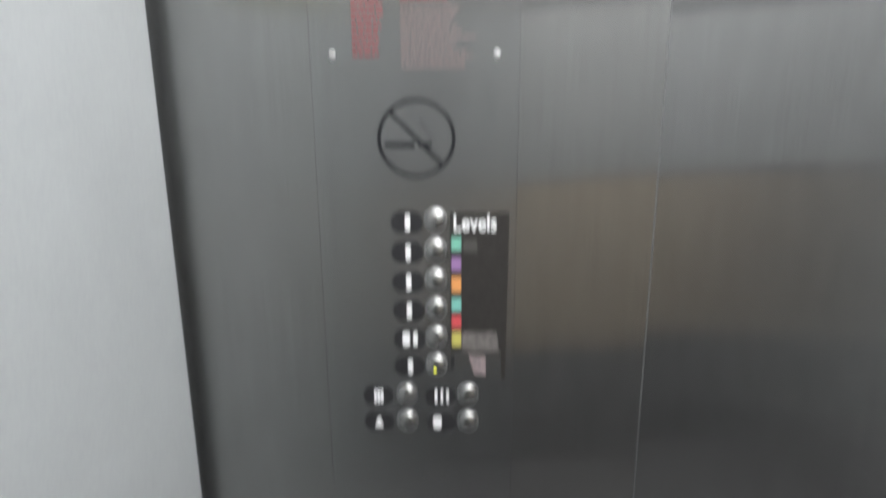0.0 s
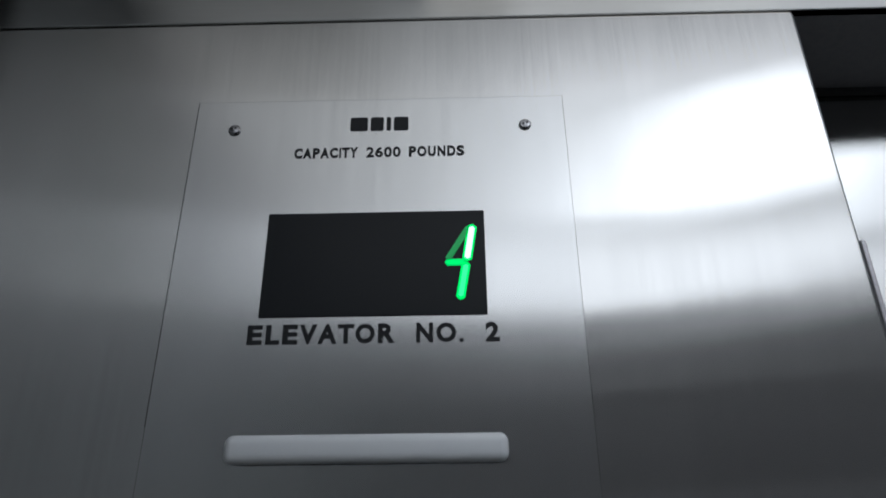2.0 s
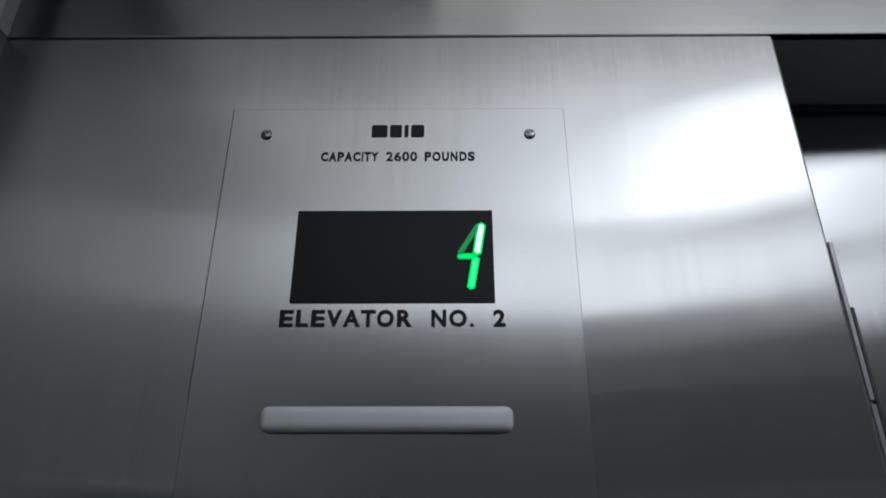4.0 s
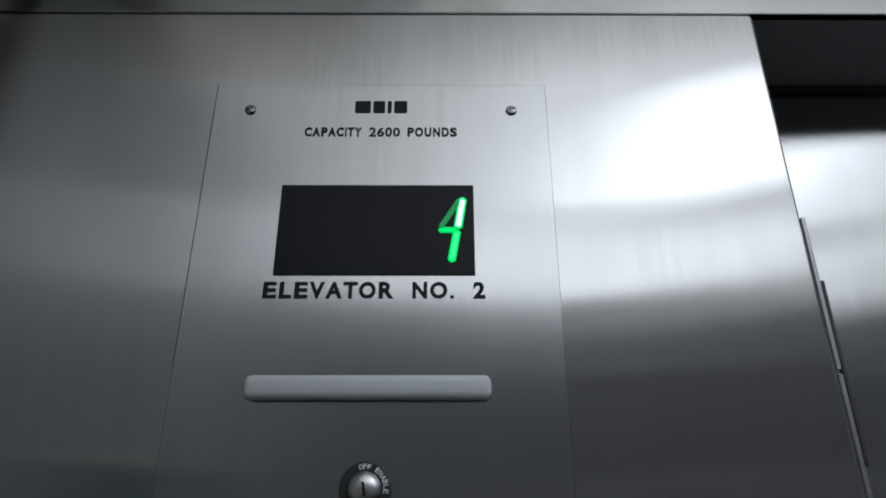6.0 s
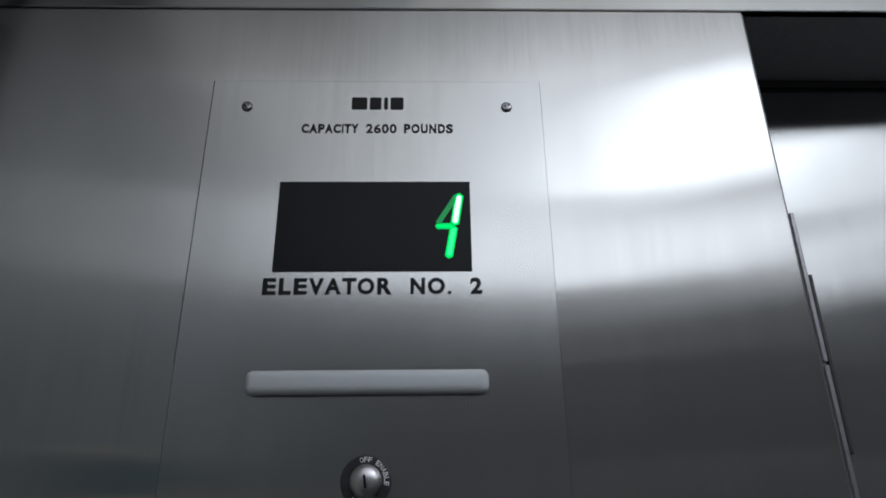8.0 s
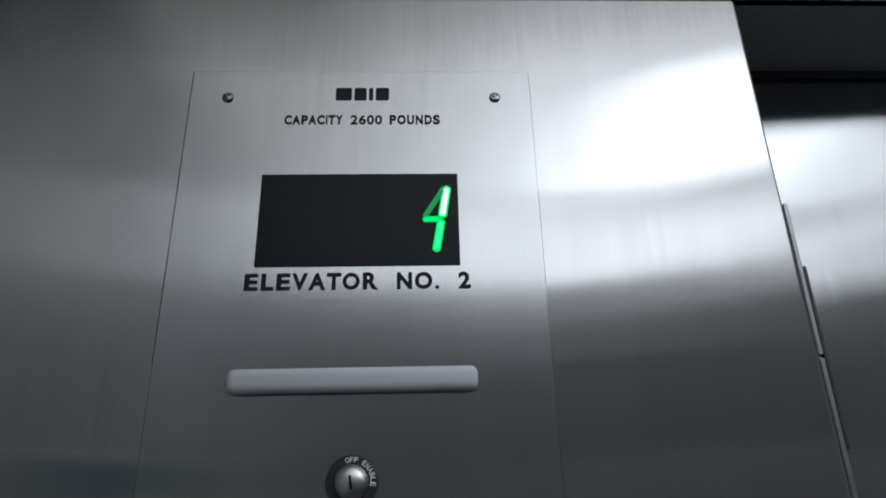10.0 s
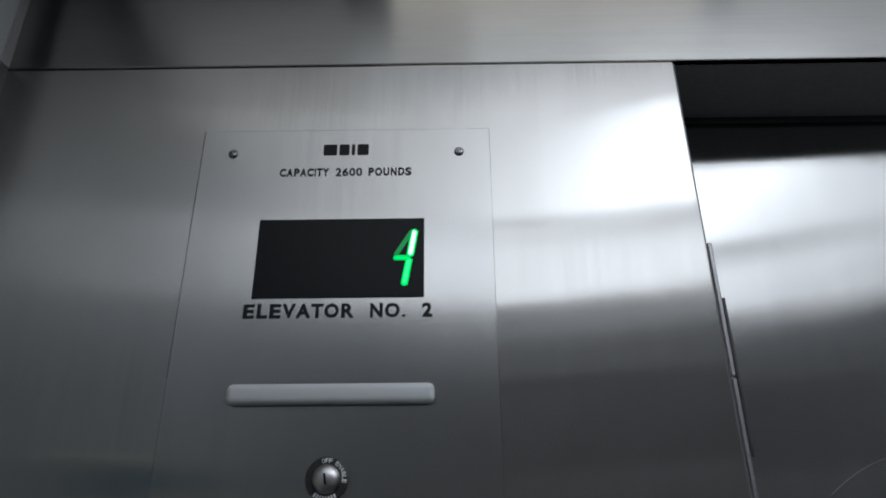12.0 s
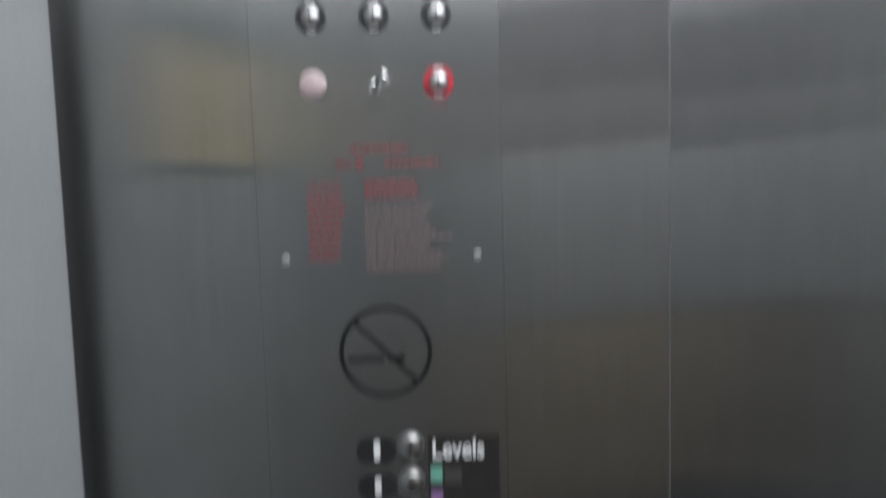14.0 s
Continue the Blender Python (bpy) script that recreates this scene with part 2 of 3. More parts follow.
def stroke(p, q, w, tip=0.5):
    """The outline of a stroke from p to q, w wide, with pointed or blunt ends."""
    (x0, z0), (x1, z1) = p, q
    n = math.hypot(x1 - x0, z1 - z0)
    ux, uz = (x1 - x0) / n, (z1 - z0) / n
    h, t = w / 2, w * tip
    return [(x0, z0), (x0 + ux * t - uz * h, z0 + uz * t + ux * h), (x1 - ux * t - uz * h, z1 - uz * t + ux * h), (x1, z1),
            (x1 - ux * t + uz * h, z1 - uz * t - ux * h), (x0 + ux * t + uz * h, z0 + uz * t - ux * h)]


def rounded(x0, x1, z0, z1, r, n=6):
    pts = []
    for cx, cz, a0 in ((x1 - r, z1 - r, 0), (x0 + r, z1 - r, 90), (x0 + r, z0 + r, 180), (x1 - r, z0 + r, 270)):
        pts += [(cx + r * math.cos(radians(a0 + 90 * i / n)), cz + r * math.sin(radians(a0 + 90 * i / n))) for i in range(n + 1)]
    return pts


def link_mesh(name, bm, material, smooth=False):
    me = bpy.data.meshes.new(name)
    bm.to_mesh(me)
    bm.free()
    me.materials.append(material)
    if smooth:
        me.polygons.foreach_set("use_smooth", [True] * len(me.polygons))
        me.set_sharp_from_angle(angle=radians(35))
    return new(name, me)


def part(name, bm, material, parent, label="", smooth=False):
    ob = link_mesh(name, bm, material, smooth)
    ob.parent = parent
    ob.matrix_parent_inverse = parent.matrix_basis.inverted()
    return tagged(ob, label) if label else ob


def text_bm(words, x0, x1, z0, z1, y0, y1, fat=0.0, spread=1.0):
    """Raised lettering in the built-in font, fitted to a box on the panel."""
    cu = bpy.data.curves.new("letters", "FONT")
    cu.body, cu.extrude, cu.offset, cu.resolution_u, cu.space_character = words, 0.1, fat, 4, spread
    ob = bpy.data.objects.new("letters", cu)
    scene.collection.objects.link(ob)
    me = bpy.data.meshes.new_from_object(ob.evaluated_get(bpy.context.evaluated_depsgraph_get()))
    bpy.data.objects.remove(ob)
    bm = bmesh.new()
    bm.from_mesh(me)
    bpy.data.meshes.remove(me)
    lo = [min(v.co[i] for v in bm.verts) for i in range(3)]
    hi = [max(v.co[i] for v in bm.verts) for i in range(3)]
    for v in bm.verts:
        a, b, c = ((v.co[i] - lo[i]) / (hi[i] - lo[i]) for i in range(3))
        v.co = (x0 + a * (x1 - x0), y1 + c * (y0 - y1), z0 + b * (z1 - z0))
    return bm


# left edge, right edge and advance of each capital, in thousandths of the letter size
WIDTHS = {"E": (76, 621, 667), "L": (80, 583, 611), "V": (19, 648, 667), "A": (20, 702, 722), "T": (14, 598, 611), "O": (44, 734, 778),
          "R": (78, 690, 722), "C": (44, 684, 722), "P": (76, 627, 667), "I": (72, 208, 278), "Y": (15, 653, 667), "N": (69, 654, 722),
          "U": (72, 651, 722), "D": (76, 685, 722), "S": (39, 629, 667), "2": (26, 511, 556), "6": (33, 521, 556), "0": (32, 523, 556),
          ".": (64, 214, 278)}


def lettering_bm(word, x0, x1, z0, z1, fat):
    """A word of capitals, each letter set to its own width within the span from x0 to x1."""
    first, last = WIDTHS[word[0]], WIDTHS[word[-1]]
    total = sum(WIDTHS[c][2] for c in word) - first[0] - (last[2] - last[1])
    k, pen = (x1 - x0) / total, -first[0]
    bm = bmesh.new()
    for c in word:
        a, b, adv = WIDTHS[c]
        top = z0 + (z1 - z0) * 0.2 if c == "." else z1
        one = text_bm(c, x0 + (pen + a) * k, x0 + (pen + b) * k, z0, top, -P - 0.0003, -P, fat)
        me = bpy.data.meshes.new("letter")
        one.to_mesh(me)
        one.free()
        bm.from_mesh(me)
        bpy.data.meshes.remove(me)
        pen += adv
    return bm


def structure(name, bm, material, label, category):
    return tagged(link_mesh(name, bm, material), label, category, kind="structure")


# ---- the car's shell ----
W, D, H, TOP, DOOR_Y = 2.03, 1.35, 2.30, 2.1315, 0.102
structure("floor", box_bm(-0.1, W + 0.1, -D - 0.1, 0.3, -0.05, 0), FLOOR, "dark speckled vinyl floor of the lift car", "floor")
structure("wall_west", box_bm(-0.03, 0.017, -D, -0.03, 0.0, 2.29, 0.0015), LAMINATE, "pale grey laminate side wall panel", "wall")
structure("wall_reveal", box_bm(-0.06, 0.0, -0.03, 0.0, 0, TOP), DARK_STEEL, "dark shadow gap beside the wall panel", "trim")
structure("header_return", box_bm(-0.06, 0.0, -0.03, 0.03, TOP + 0.001, 2.28), MID_LAMINATE, "grey return beside the steel header", "trim")
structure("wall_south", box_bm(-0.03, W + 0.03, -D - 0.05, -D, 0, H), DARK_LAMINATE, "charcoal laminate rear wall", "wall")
structure("wall_east", box_bm(W, W + 0.05, -D, 0.0, 0, H), MID_LAMINATE, "mid-grey laminate side wall", "wall")
# Made-up tone bands standing for uneven light in the rear wall's reflection.
structure("rear_tone_middle", box_bm(0.50, W, -D, -D + 0.010, 1.08, 1.64, 0.002), MID_LAMINATE, "mid-grey band on the unseen rear wall, toned to brighten its reflection", "panel")
structure("rear_tone_eye", box_bm(0.50, W, -D, -D + 0.010, 1.642, 1.82, 0.002), SLATE_TONE, "slate-grey band on the unseen rear wall, toned to soften its reflection", "panel")
structure("rear_tone_top", box_bm(0.02, W, -D, -D + 0.010, 2.192, 2.297, 0.002), MID_LAMINATE, "mid-grey band standing for the lit top of the rear wall", "panel")
structure("rear_tone_upper", box_bm(0.02, W, -D, -D + 0.010, 2.07, 2.19, 0.002), SLATE_TONE, "slate-grey band grading the rear wall's lit top into the dark", "panel")
structure("rear_tone_foot", box_bm(0.50, W, -D, -D + 0.010, 0.02, 0.45, 0.002), SLATE_TONE, "slate-grey band low on the unseen rear wall, toned for its reflection", "panel")
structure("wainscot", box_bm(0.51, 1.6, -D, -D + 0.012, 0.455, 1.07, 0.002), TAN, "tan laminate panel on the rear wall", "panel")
structure("wall_north", box_bm(-0.06, 0.63, 0.0, 0.03, 0, TOP - 0.0014, 0.0014), STEEL, "brushed stainless steel front return panel", "wall")
structure("wall_north_return", box_bm(1.70, W, 0.0, 0.03, 0, TOP - 0.0025, 0.0012), STEEL, "brushed stainless steel front return panel", "wall")
structure("header", box_bm(-0.0, W, 0.0, 0.008, TOP, 2.268, 0.0012), STEEL_HEAD, "brushed steel header above the lift door", "header")
structure("header_seam", box_bm(0.0, 0.629, 0.006, 0.028, TOP - 0.004, TOP + 0.002), BLACK, "dark seam under the header", "trim")
structure("door_soffit", box_bm(0.0, W, 0.008, 0.20, TOP + 0.0005, TOP + 0.03), SOFFIT, "dark steel soffit over the lift door", "trim")
structure("door_gap", box_bm(0.63, 1.70, DOOR_Y - 0.007, DOOR_Y - 0.001, TOP - 0.005, TOP - 0.0002), BLACK, "black gap where the lift door meets the soffit", "trim")
structure("door_jamb", box_bm(0.585, 0.628, 0.03, 0.075, 0, TOP), DARK_STEEL, "dark steel jamb behind the return panel", "trim")
structure("door_jamb_east", box_bm(1.702, 1.745, 0.03, 0.075, 0, TOP), DARK_STEEL, "dark steel jamb behind the return panel", "trim")
door_1 = structure("door_1", box_bm(0.50, 1.80, DOOR_Y, DOOR_Y + 0.03, 0.008, TOP + 0.02, 0.001), STEEL_DOOR, "closed brushed stainless steel lift door", "door")
structure("shaft_wall", box_bm(-0.1, W + 0.1, 0.2, 0.25, 0, 2.6), DARK_STEEL, "dark steel behind the lift door", "wall")
structure("upper_wall", box_bm(-0.1, W + 0.1, 0.010, 0.03, 2.268, 2.36), WHITE, "white band above the steel header", "wall")

# ceiling: white field with two light rows, added dimmer glow sections and panels between them
structure("ceiling", box_bm(-0.1, W + 0.1, -D - 0.1, 0.1, H + 0.03, H + 0.08), WHITE, "white painted ceiling of the lift car", "ceiling")


def ceiling_glow(x0, x1, y0, y1, glow, framed="nesw"):
    """A flat diffuser; framed names the sides that end in a white frame, the others meet the next diffuser."""
    root = new("ceiling_glow")
    root.location = ((x0 + x1) / 2, (y0 + y1) / 2, H + 0.03)
    tagged(root, "flat glowing ceiling section, brightness set to match the steel's reflections", "ceiling light", "ceiling lights")
    w, e, s, n = (0.004 if side in framed else 0.0 for side in "wesn")
    part("diffuser", box_bm(x0 + w, x1 - e, y0 + s, y1 - n, H + 0.002, H + 0.02), glow, root)
    for side, box in (("s", (x0, x1, y0, y0 + s)), ("n", (x0, x1, y1 - n, y1)), ("w", (x0, x0 + w, y0 + s, y1 - n)), ("e", (x1 - e, x1, y0 + s, y1 - n))):
        if side in framed:
            part("frame", box_bm(*box, H, H + 0.03, 0.001), WHITE, root)
    return root


def ceiling_panel(x0, x1, y0, y1, material, label):
    return tagged(link_mesh("ceiling_panel", box_bm(x0, x1, y0, y1, H - 0.006, H + 0.03, 0.002), material), label, "ceiling panel", "ceiling panels")


# Sections split by reflected brightness; the dim ones on the left are added glow.
ceiling_glow(0.68, 1.02, -0.725, -0.327, MAIN_DIFFUSER, "s")
ceiling_glow(1.02, 1.70, -0.725, -0.327, SIDE_LIGHT, "se")
ceiling_glow(0.45, 0.68, -0.725, -0.327, DIFFUSER, "s")
ceiling_glow(0.26, 0.45, -0.725, -0.327, DIM_GLOW, "")
ceiling_glow(0.04, 0.26, -0.725, -0.327, EDGE_DIFFUSER, "w")
ceiling_glow(0.45, 1.98, -0.327, -0.132, SOFT_DIFFUSER, "e")
ceiling_glow(0.292, 0.45, -0.327, -0.132, SIDE_DIFFUSER, "")
ceiling_glow(0.04, 0.292, -0.327, -0.077, FAINT_GLOW, "w")
ceiling_glow(0.355, 0.718, -0.132, -0.004, WARM_DIFFUSER, "n")
ceiling_glow(0.756, 1.98, -0.132, -0.004, EDGE_DIFFUSER, "ne")
ceiling_glow(0.45, 1.98, -0.870, -0.750, DIFFUSER, "ne")
ceiling_glow(0.45, 1.25, -1.325, -0.870, REAR_DIFFUSER, "s")
ceiling_glow(1.25, 1.98, -1.325, -0.870, SIDE_LIGHT, "se")
ceiling_glow(0.04, 0.45, -1.30, -0.725, SIDE_LIGHT, "ws")
ceiling_panel(0.02, 0.290, -0.031, -0.004, WHITE, "white ceiling trim along the steel header")
ceiling_panel(0.02, 0.25, -0.075, -0.033, RED_BROWN, "dark red-brown laminate ceiling strip")
ceiling_panel(0.297, 0.350, -0.150, -0.004, DARK_STEEL, "dark steel ceiling bracket plate")
ceiling_panel(0.722, 0.752, -0.10, -0.004, DARK_STEEL, "narrow dark steel ceiling bracket plate")
ceiling_panel(0.45, 1.98, -0.748, -0.727, MID_LAMINATE, "mid-grey ceiling panel between two lights")

# bright tube behind the header's upper edge
cove = new("cove_light")
cove.location = (0.53, 0.007, 2.27)
tagged(cove, "slim white light strip above the steel header", "strip light")
part("diffuser", box_bm(0.366, 0.690, 0.003, 0.010, 2.2695, 2.299, 0.001), DIFFUSER, cove, "glowing white diffuser")
for x in (0.362, 0.690):
    part("end_cap", box_bm(x, x + 0.004, 0.002, 0.010, 2.2690, 2.299, 0.0005), WHITE, cove, "white end cap")

# ---- left wall sign ----
sign = new("wall_sign")
sign.location = (0.017, -0.39, 1.55)
tagged(sign, "yellow printed sign with a cream border on the grey wall", "sign")


def wall_plate(name, y0, y1, z0, z1, r, x0, x1, material, label=""):
    bm = prism_bm([(y, z) for y, z in rounded(y0, y1, z0, z1, r)], 0, 1)
    for v in bm.verts:
        y, d, z = v.co
        v.co = (x0 + d * (x1 - x0), y, z)
    bmesh.ops.recalc_face_normals(bm, faces=bm.faces[:])
    return part(name, bm, material, sign, label)


wall_plate("border", -0.58, -0.205, 1.548, 1.803, 0.010, 0.017, 0.0195, CREAM, "cream rounded border")
wall_plate("top_band", -0.574, -0.211, 1.755, 1.797, 0.005, 0.0195, 0.0203, TEAL, "dark teal heading band")
wall_plate("face", -0.574, -0.211, 1.573, 1.7545, 0.001, 0.0195, 0.0203, YELLOW, "plain yellow field")
wall_plate("bottom_band", -0.574, -0.211, 1.555, 1.5725, 0.003, 0.0195, 0.0203, TEAL, "dark teal foot band")

# ---- the operating panel ----
C = 0.3265
P = 0.0016          # face of the plate, out of the return panel
cop = new("car_operating_panel")
cop.location = (C, 0, 0.80)
tagged(cop, "brushed steel lift control panel with buttons and key switches", "control panel")
part("faceplate", box_bm(0.1985, 0.4540, -P, 0.0, 0.80, 2.058, 0.0006, 1), STEEL_PLATE, cop, "brushed stainless faceplate")
# Dark sheet painting the shade along the plate's upper left and top edges.
part("edge_shade_line", box_bm(0.1979, 0.4537, -0.0004, 0.0, 1.836, 2.0584), BLACK, cop, "dark line standing for shade at the faceplate's edge")


def screw(x, z):
    s = part("screw", turned_bm(x, z, [(0.0042, P), (0.0042, P + 0.0008), (0.0034, P + 0.0019), (0.0015, P + 0.0024), (0, P + 0.0025)], 20), GLINT_SCREW if z < 1.5 else SCREW, cop, "small domed steel screw", True)
    for k in (-1, 1):
        part("pin_hole", turned_bm(x + 0.0013 * k, z + 0.0005 * k, [(0.0007, P + 0.0019), (0.0007, P + 0.0027), (0, P + 0.0027)], 10), INK, s)


for sz in (2.034, 1.448):
    for sx in (-0.1, 0.1):
        screw(C + sx, sz)

# maker's mark as plain blocks, then the lettering
bm = bmesh.new()
for a, b in ((0.3065, 0.3185), (0.3205, 0.3295), (0.3315, 0.3345), (0.3365, 0.3465)):
    prism_bm(rounded(a, b, 2.0315, 2.0425, 0.0012, 3), -P - 0.0003, -P, bm)
part("maker_mark", bm, INK, cop, "maker's mark shown as dark blocks")
for word, a, b in (("CAPACITY", 0.2695, 0.3125), ("2600", 0.3183, 0.3415), ("POUNDS", 0.3471, 0.3845)):
    part("capacity_lettering", lettering_bm(word, a, b, 2.0105, 2.0185, 0.028 if word == "2600" else 0.042), INK, cop, "black engraved capacity lettering")
for word, a, b in (("ELEVATOR", 0.2515, 0.3403), ("NO.", 0.3530, 0.3812), ("2", 0.3944, 0.4025)):
    part("elevator_lettering", lettering_bm(word, a, b, 1.8825, 1.8945, 0.04), INK, cop, "bold black engraved lettering")

# floor display
win = part("display_window", box_bm(0.257, 0.396, -P - 0.0008, -P + 0.001, 1.899, 1.969, 0.0004, 1), GLASS_BLACK, cop, "black display showing a green four")
Y0, Y1 = -P - 0.0013, -P - 0.0008
LED_RUN = ((((0.3884, 1.9590), (0.3842, 1.9335)), LED, 0.0060, LED_HOT), (((0.3840, 1.9332), (0.3796, 1.9085)), LED, 0.0054, LED_MID),
           (((0.3705, 1.9330), (0.3836, 1.9330)), LED_LOW, 0.0044, LED), (((0.3862, 1.9575), (0.3720, 1.9345)), LED_DIM, 0.0038, None))
# Widened rim and paler core put the segment's bloom into its shape.
for pts, mm, wd, core in LED_RUN:
    seg = part("segment", prism_bm(stroke(*pts, wd, 0.3), Y0, Y1), mm, win, "glowing green display segment")
    if core:
        (xa, za), (xb, zb) = pts
        inner = ((xa + (xb - xa) * 0.07, za + (zb - za) * 0.07), (xa + (xb - xa) * 0.93, za + (zb - za) * 0.93))
        part("core", prism_bm(stroke(*inner, wd * 0.58, 0.3), Y0 - 0.0002, Y0), core, seg, "paler core standing for the segment's overbright centre")

# emergency light lens
part("emergency_light_lens", box_bm(0.2475, 0.4045, -P - 0.0085, -P, 1.8144, 1.8300, 0.0050, 5), LENS, cop, "frosted white plastic light lens", True)


def arc_words(n, r, z, x, a0, a1, parent, w=0.0013, h=0.0032):
    """Tiny worn lettering round a key switch, as small bars."""
    b = bmesh.new()
    for i in range(n):
        a = radians(a0 + (a1 - a0) * (i + 0.5) / n)
        u, t = (math.cos(a), math.sin(a)), (-math.sin(a), math.cos(a))
        prism_bm([(x + u[0] * (r + s * h / 2) + t[0] * q * w / 2, z + u[1] * (r + s * h / 2) + t[1] * q * w / 2)
                  for s, q in ((-1, -1), (1, -1), (1, 1), (-1, 1))], -P - 0.00215, -P - 0.0019, b)
    part("lettering", b, WHITE_INK, parent, "tiny white lettering")


def arc_letters(word, r, x, z, a0, a1, parent, w=0.0023, h=0.0031):
    """A short word set letter by letter round a key switch, from angle a0 to a1."""
    b = bmesh.new()
    for i, c in enumerate(word):
        a = radians(a0 + (a1 - a0) * i / (len(word) - 1))
        one = text_bm(c, -w / 2, w / 2, -h / 2, h / 2, -P - 0.0023, -P - 0.0019, 0.01)
        one.transform(Matrix.Translation((x + r * math.cos(a), 0, z + r * math.sin(a))) @ Matrix.Rotation(math.pi / 2 - a, 4, "Y"))
        me = bpy.data.meshes.new("letter")
        one.to_mesh(me)
        one.free()
        b.from_mesh(me)
        bpy.data.meshes.remove(me)
    part("lettering", b, WHITE_INK, parent, "tiny white lettering")


def key_switch(x, z, material=BLACK_PLASTIC, label="chrome key switch in a black ring", words=((105, 70, 3), (50, -15, 6), (228, 305, 8))):
    ring = part("key_switch", turned_bm(x, z, [(0.0157, P), (0.0157, P + 0.0014), (0.0150, P + 0.002), (0.0105, P + 0.002), (0.0102, P)]), material, cop, label, True)
    part("barrel", turned_bm(x, z, [(0.0102, P), (0.0102, P + 0.003), (0.0096, P + 0.0055), (0.0075, P + 0.0075), (0.0045, P + 0.0086), (0, P + 0.009)]), SATIN, ring, "domed nickel lock barrel", True)
    part("keyway", prism_bm(stroke((x - 0.0006, z + 0.0042), (x + 0.0006, z - 0.0042), 0.0016), -P - 0.0096, -P - 0.0084), INK, ring, "dark key slot")
    for a0, a1, n in words:
        arc_words(n, 0.0130, z, x, a0, a1, ring)
    return ring


first = key_switch(C, 1.762, words=((228, 305, 8),))
arc_letters("OFF", 0.0129, C, 1.762, 103, 79, first)
arc_letters("ENABLE", 0.0129, C, 1.762, 55, -6, first)
for kx in (-0.0635, 0, 0.0635):
    key_switch(C + kx, 1.694, words=((112, 68, 5), (250, 292, 5)))
pilot = part("pilot_light", turned_bm(C - 0.0640, 1.6265, [(0.0140, P), (0.0140, P + 0.003), (0.0125, P + 0.0055), (0.007, P + 0.0075), (0, P + 0.0083)]), PILOT, cop, "pale pinkish round pilot lens", True)
key_switch(C + 0.0640, 1.6265, RED_PLASTIC, "chrome key switch in a red ring", ((112, 68, 5), (250, 292, 5)))

# toggle switch with its nut, lever and label
tog = part("toggle_switch", turned_bm(C - 0.001, 1.6225, [(0.0075, P), (0.0075, P + 0.002), (0.0066, P + 0.003), (0.0045, P + 0.0034), (0.0042, P + 0.006), (0, P + 0.0062)], 6), CHROME, cop, "chrome toggle switch")
lev = turned_bm(0, 0, [(0.0022, 0), (0.0026, 0.008), (0.0042, 0.015), (0.0046, 0.019), (0.0034, 0.0222), (0, 0.0232)], 16)
lev.transform(Matrix.Translation((C - 0.001, -P - 0.004, 1.6225)) @ Euler((radians(-28), 0, radians(38))).to_matrix().to_4x4())
part("lever", lev, CHROME, tog, "chrome lever", True)
bm = bmesh.new()
for i in range(6):
    prism_bm(rounded(C - 0.008 + i * 0.0027, C - 0.0059 + i * 0.0027, 1.6035, 1.6065, 0.0004, 2), -P - 0.0003, -P, bm)
part("switch_label", bm, INK_GREY, cop, "small worn dark lettering")
bm = bmesh.new()
for i in range(7):
    prism_bm(rounded(C + 0.055 + i * 0.0027, C + 0.0571 + i * 0.0027, 1.6015, 1.6045, 0.0004, 2), -P - 0.0003, -P, bm)
part("switch_label", bm, RED_INK, cop, "small worn red lettering")


# instruction block: unreadable red lettering as rows of bars
def bars(b, x0, x1, z, h, rng):
    x = x0
    while x < x1 - 0.002:
        w = min(rng.uniform(0.004, 0.012), x1 - x)
        prism_bm(rounded(x, x + w, z, z + h, h * 0.2, 2), -P - 0.0003, -P, b)
        x += w + 0.0013


rng = random.Random(4)
bm = bmesh.new()
bars(bm, 0.297, 0.357, 1.5575, 0.0065, rng)
bars(bm, 0.281, 0.297, 1.5425, 0.006, rng)
bars(bm, 0.302, 0.311, 1.5400, 0.012, rng)
bars(bm, 0.332, 0.389, 1.5425, 0.006, rng)
for i in range(11):
    bars(bm, 0.251, rng.uniform(0.281, 0.291), 1.5245 - i * 0.0078, 0.0052 if i > 1 else 0.003, rng)
for i in range(3):
    bars(bm, 0.310, 0.366, 1.5235 - i * 0.0065, 0.0048, rng)
part("instruction_lettering", bm, RED_INK, cop, "worn red engraved instruction lettering")
bm = bmesh.new()
for i in range(13):
    bars(bm, 0.310, rng.uniform(0.37, 0.404), 1.5010 - i * 0.0056, 0.0013, rng)
part("instruction_lettering", bm, PALE_RED_INK, cop, "fine worn red engraved lettering")

# no-smoking symbol
bm = bmesh.new()
NX, NZ, N = 0.327, 1.3475, 64
ra, rb = 0.0492, 0.0445
for i in range(N):
    a, b = 2 * math.pi * i / N, 2 * math.pi * (i + 1) / N
    prism_bm([(NX + r * math.cos(t), NZ + r * math.sin(t)) for r, t in ((ra, a), (ra, b), (rb, b), (rb, a))], -P - 0.0003, -P, bm)
prism_bm(stroke((NX - 0.0335, NZ + 0.0335), (NX + 0.0335, NZ - 0.0335), 0.0046, 0), -P - 0.0003, -P, bm)
bmesh.ops.remove_doubles(bm, verts=bm.verts[:], dist=1e-6)
part("no_smoking_symbol", bm, INK, cop, "dark engraved no-smoking ring and slash")
bm = prism_bm(rounded(NX - 0.040, NX - 0.002, NZ - 0.0105, NZ - 0.0045, 0.0005, 2), -P - 0.00026, -P)
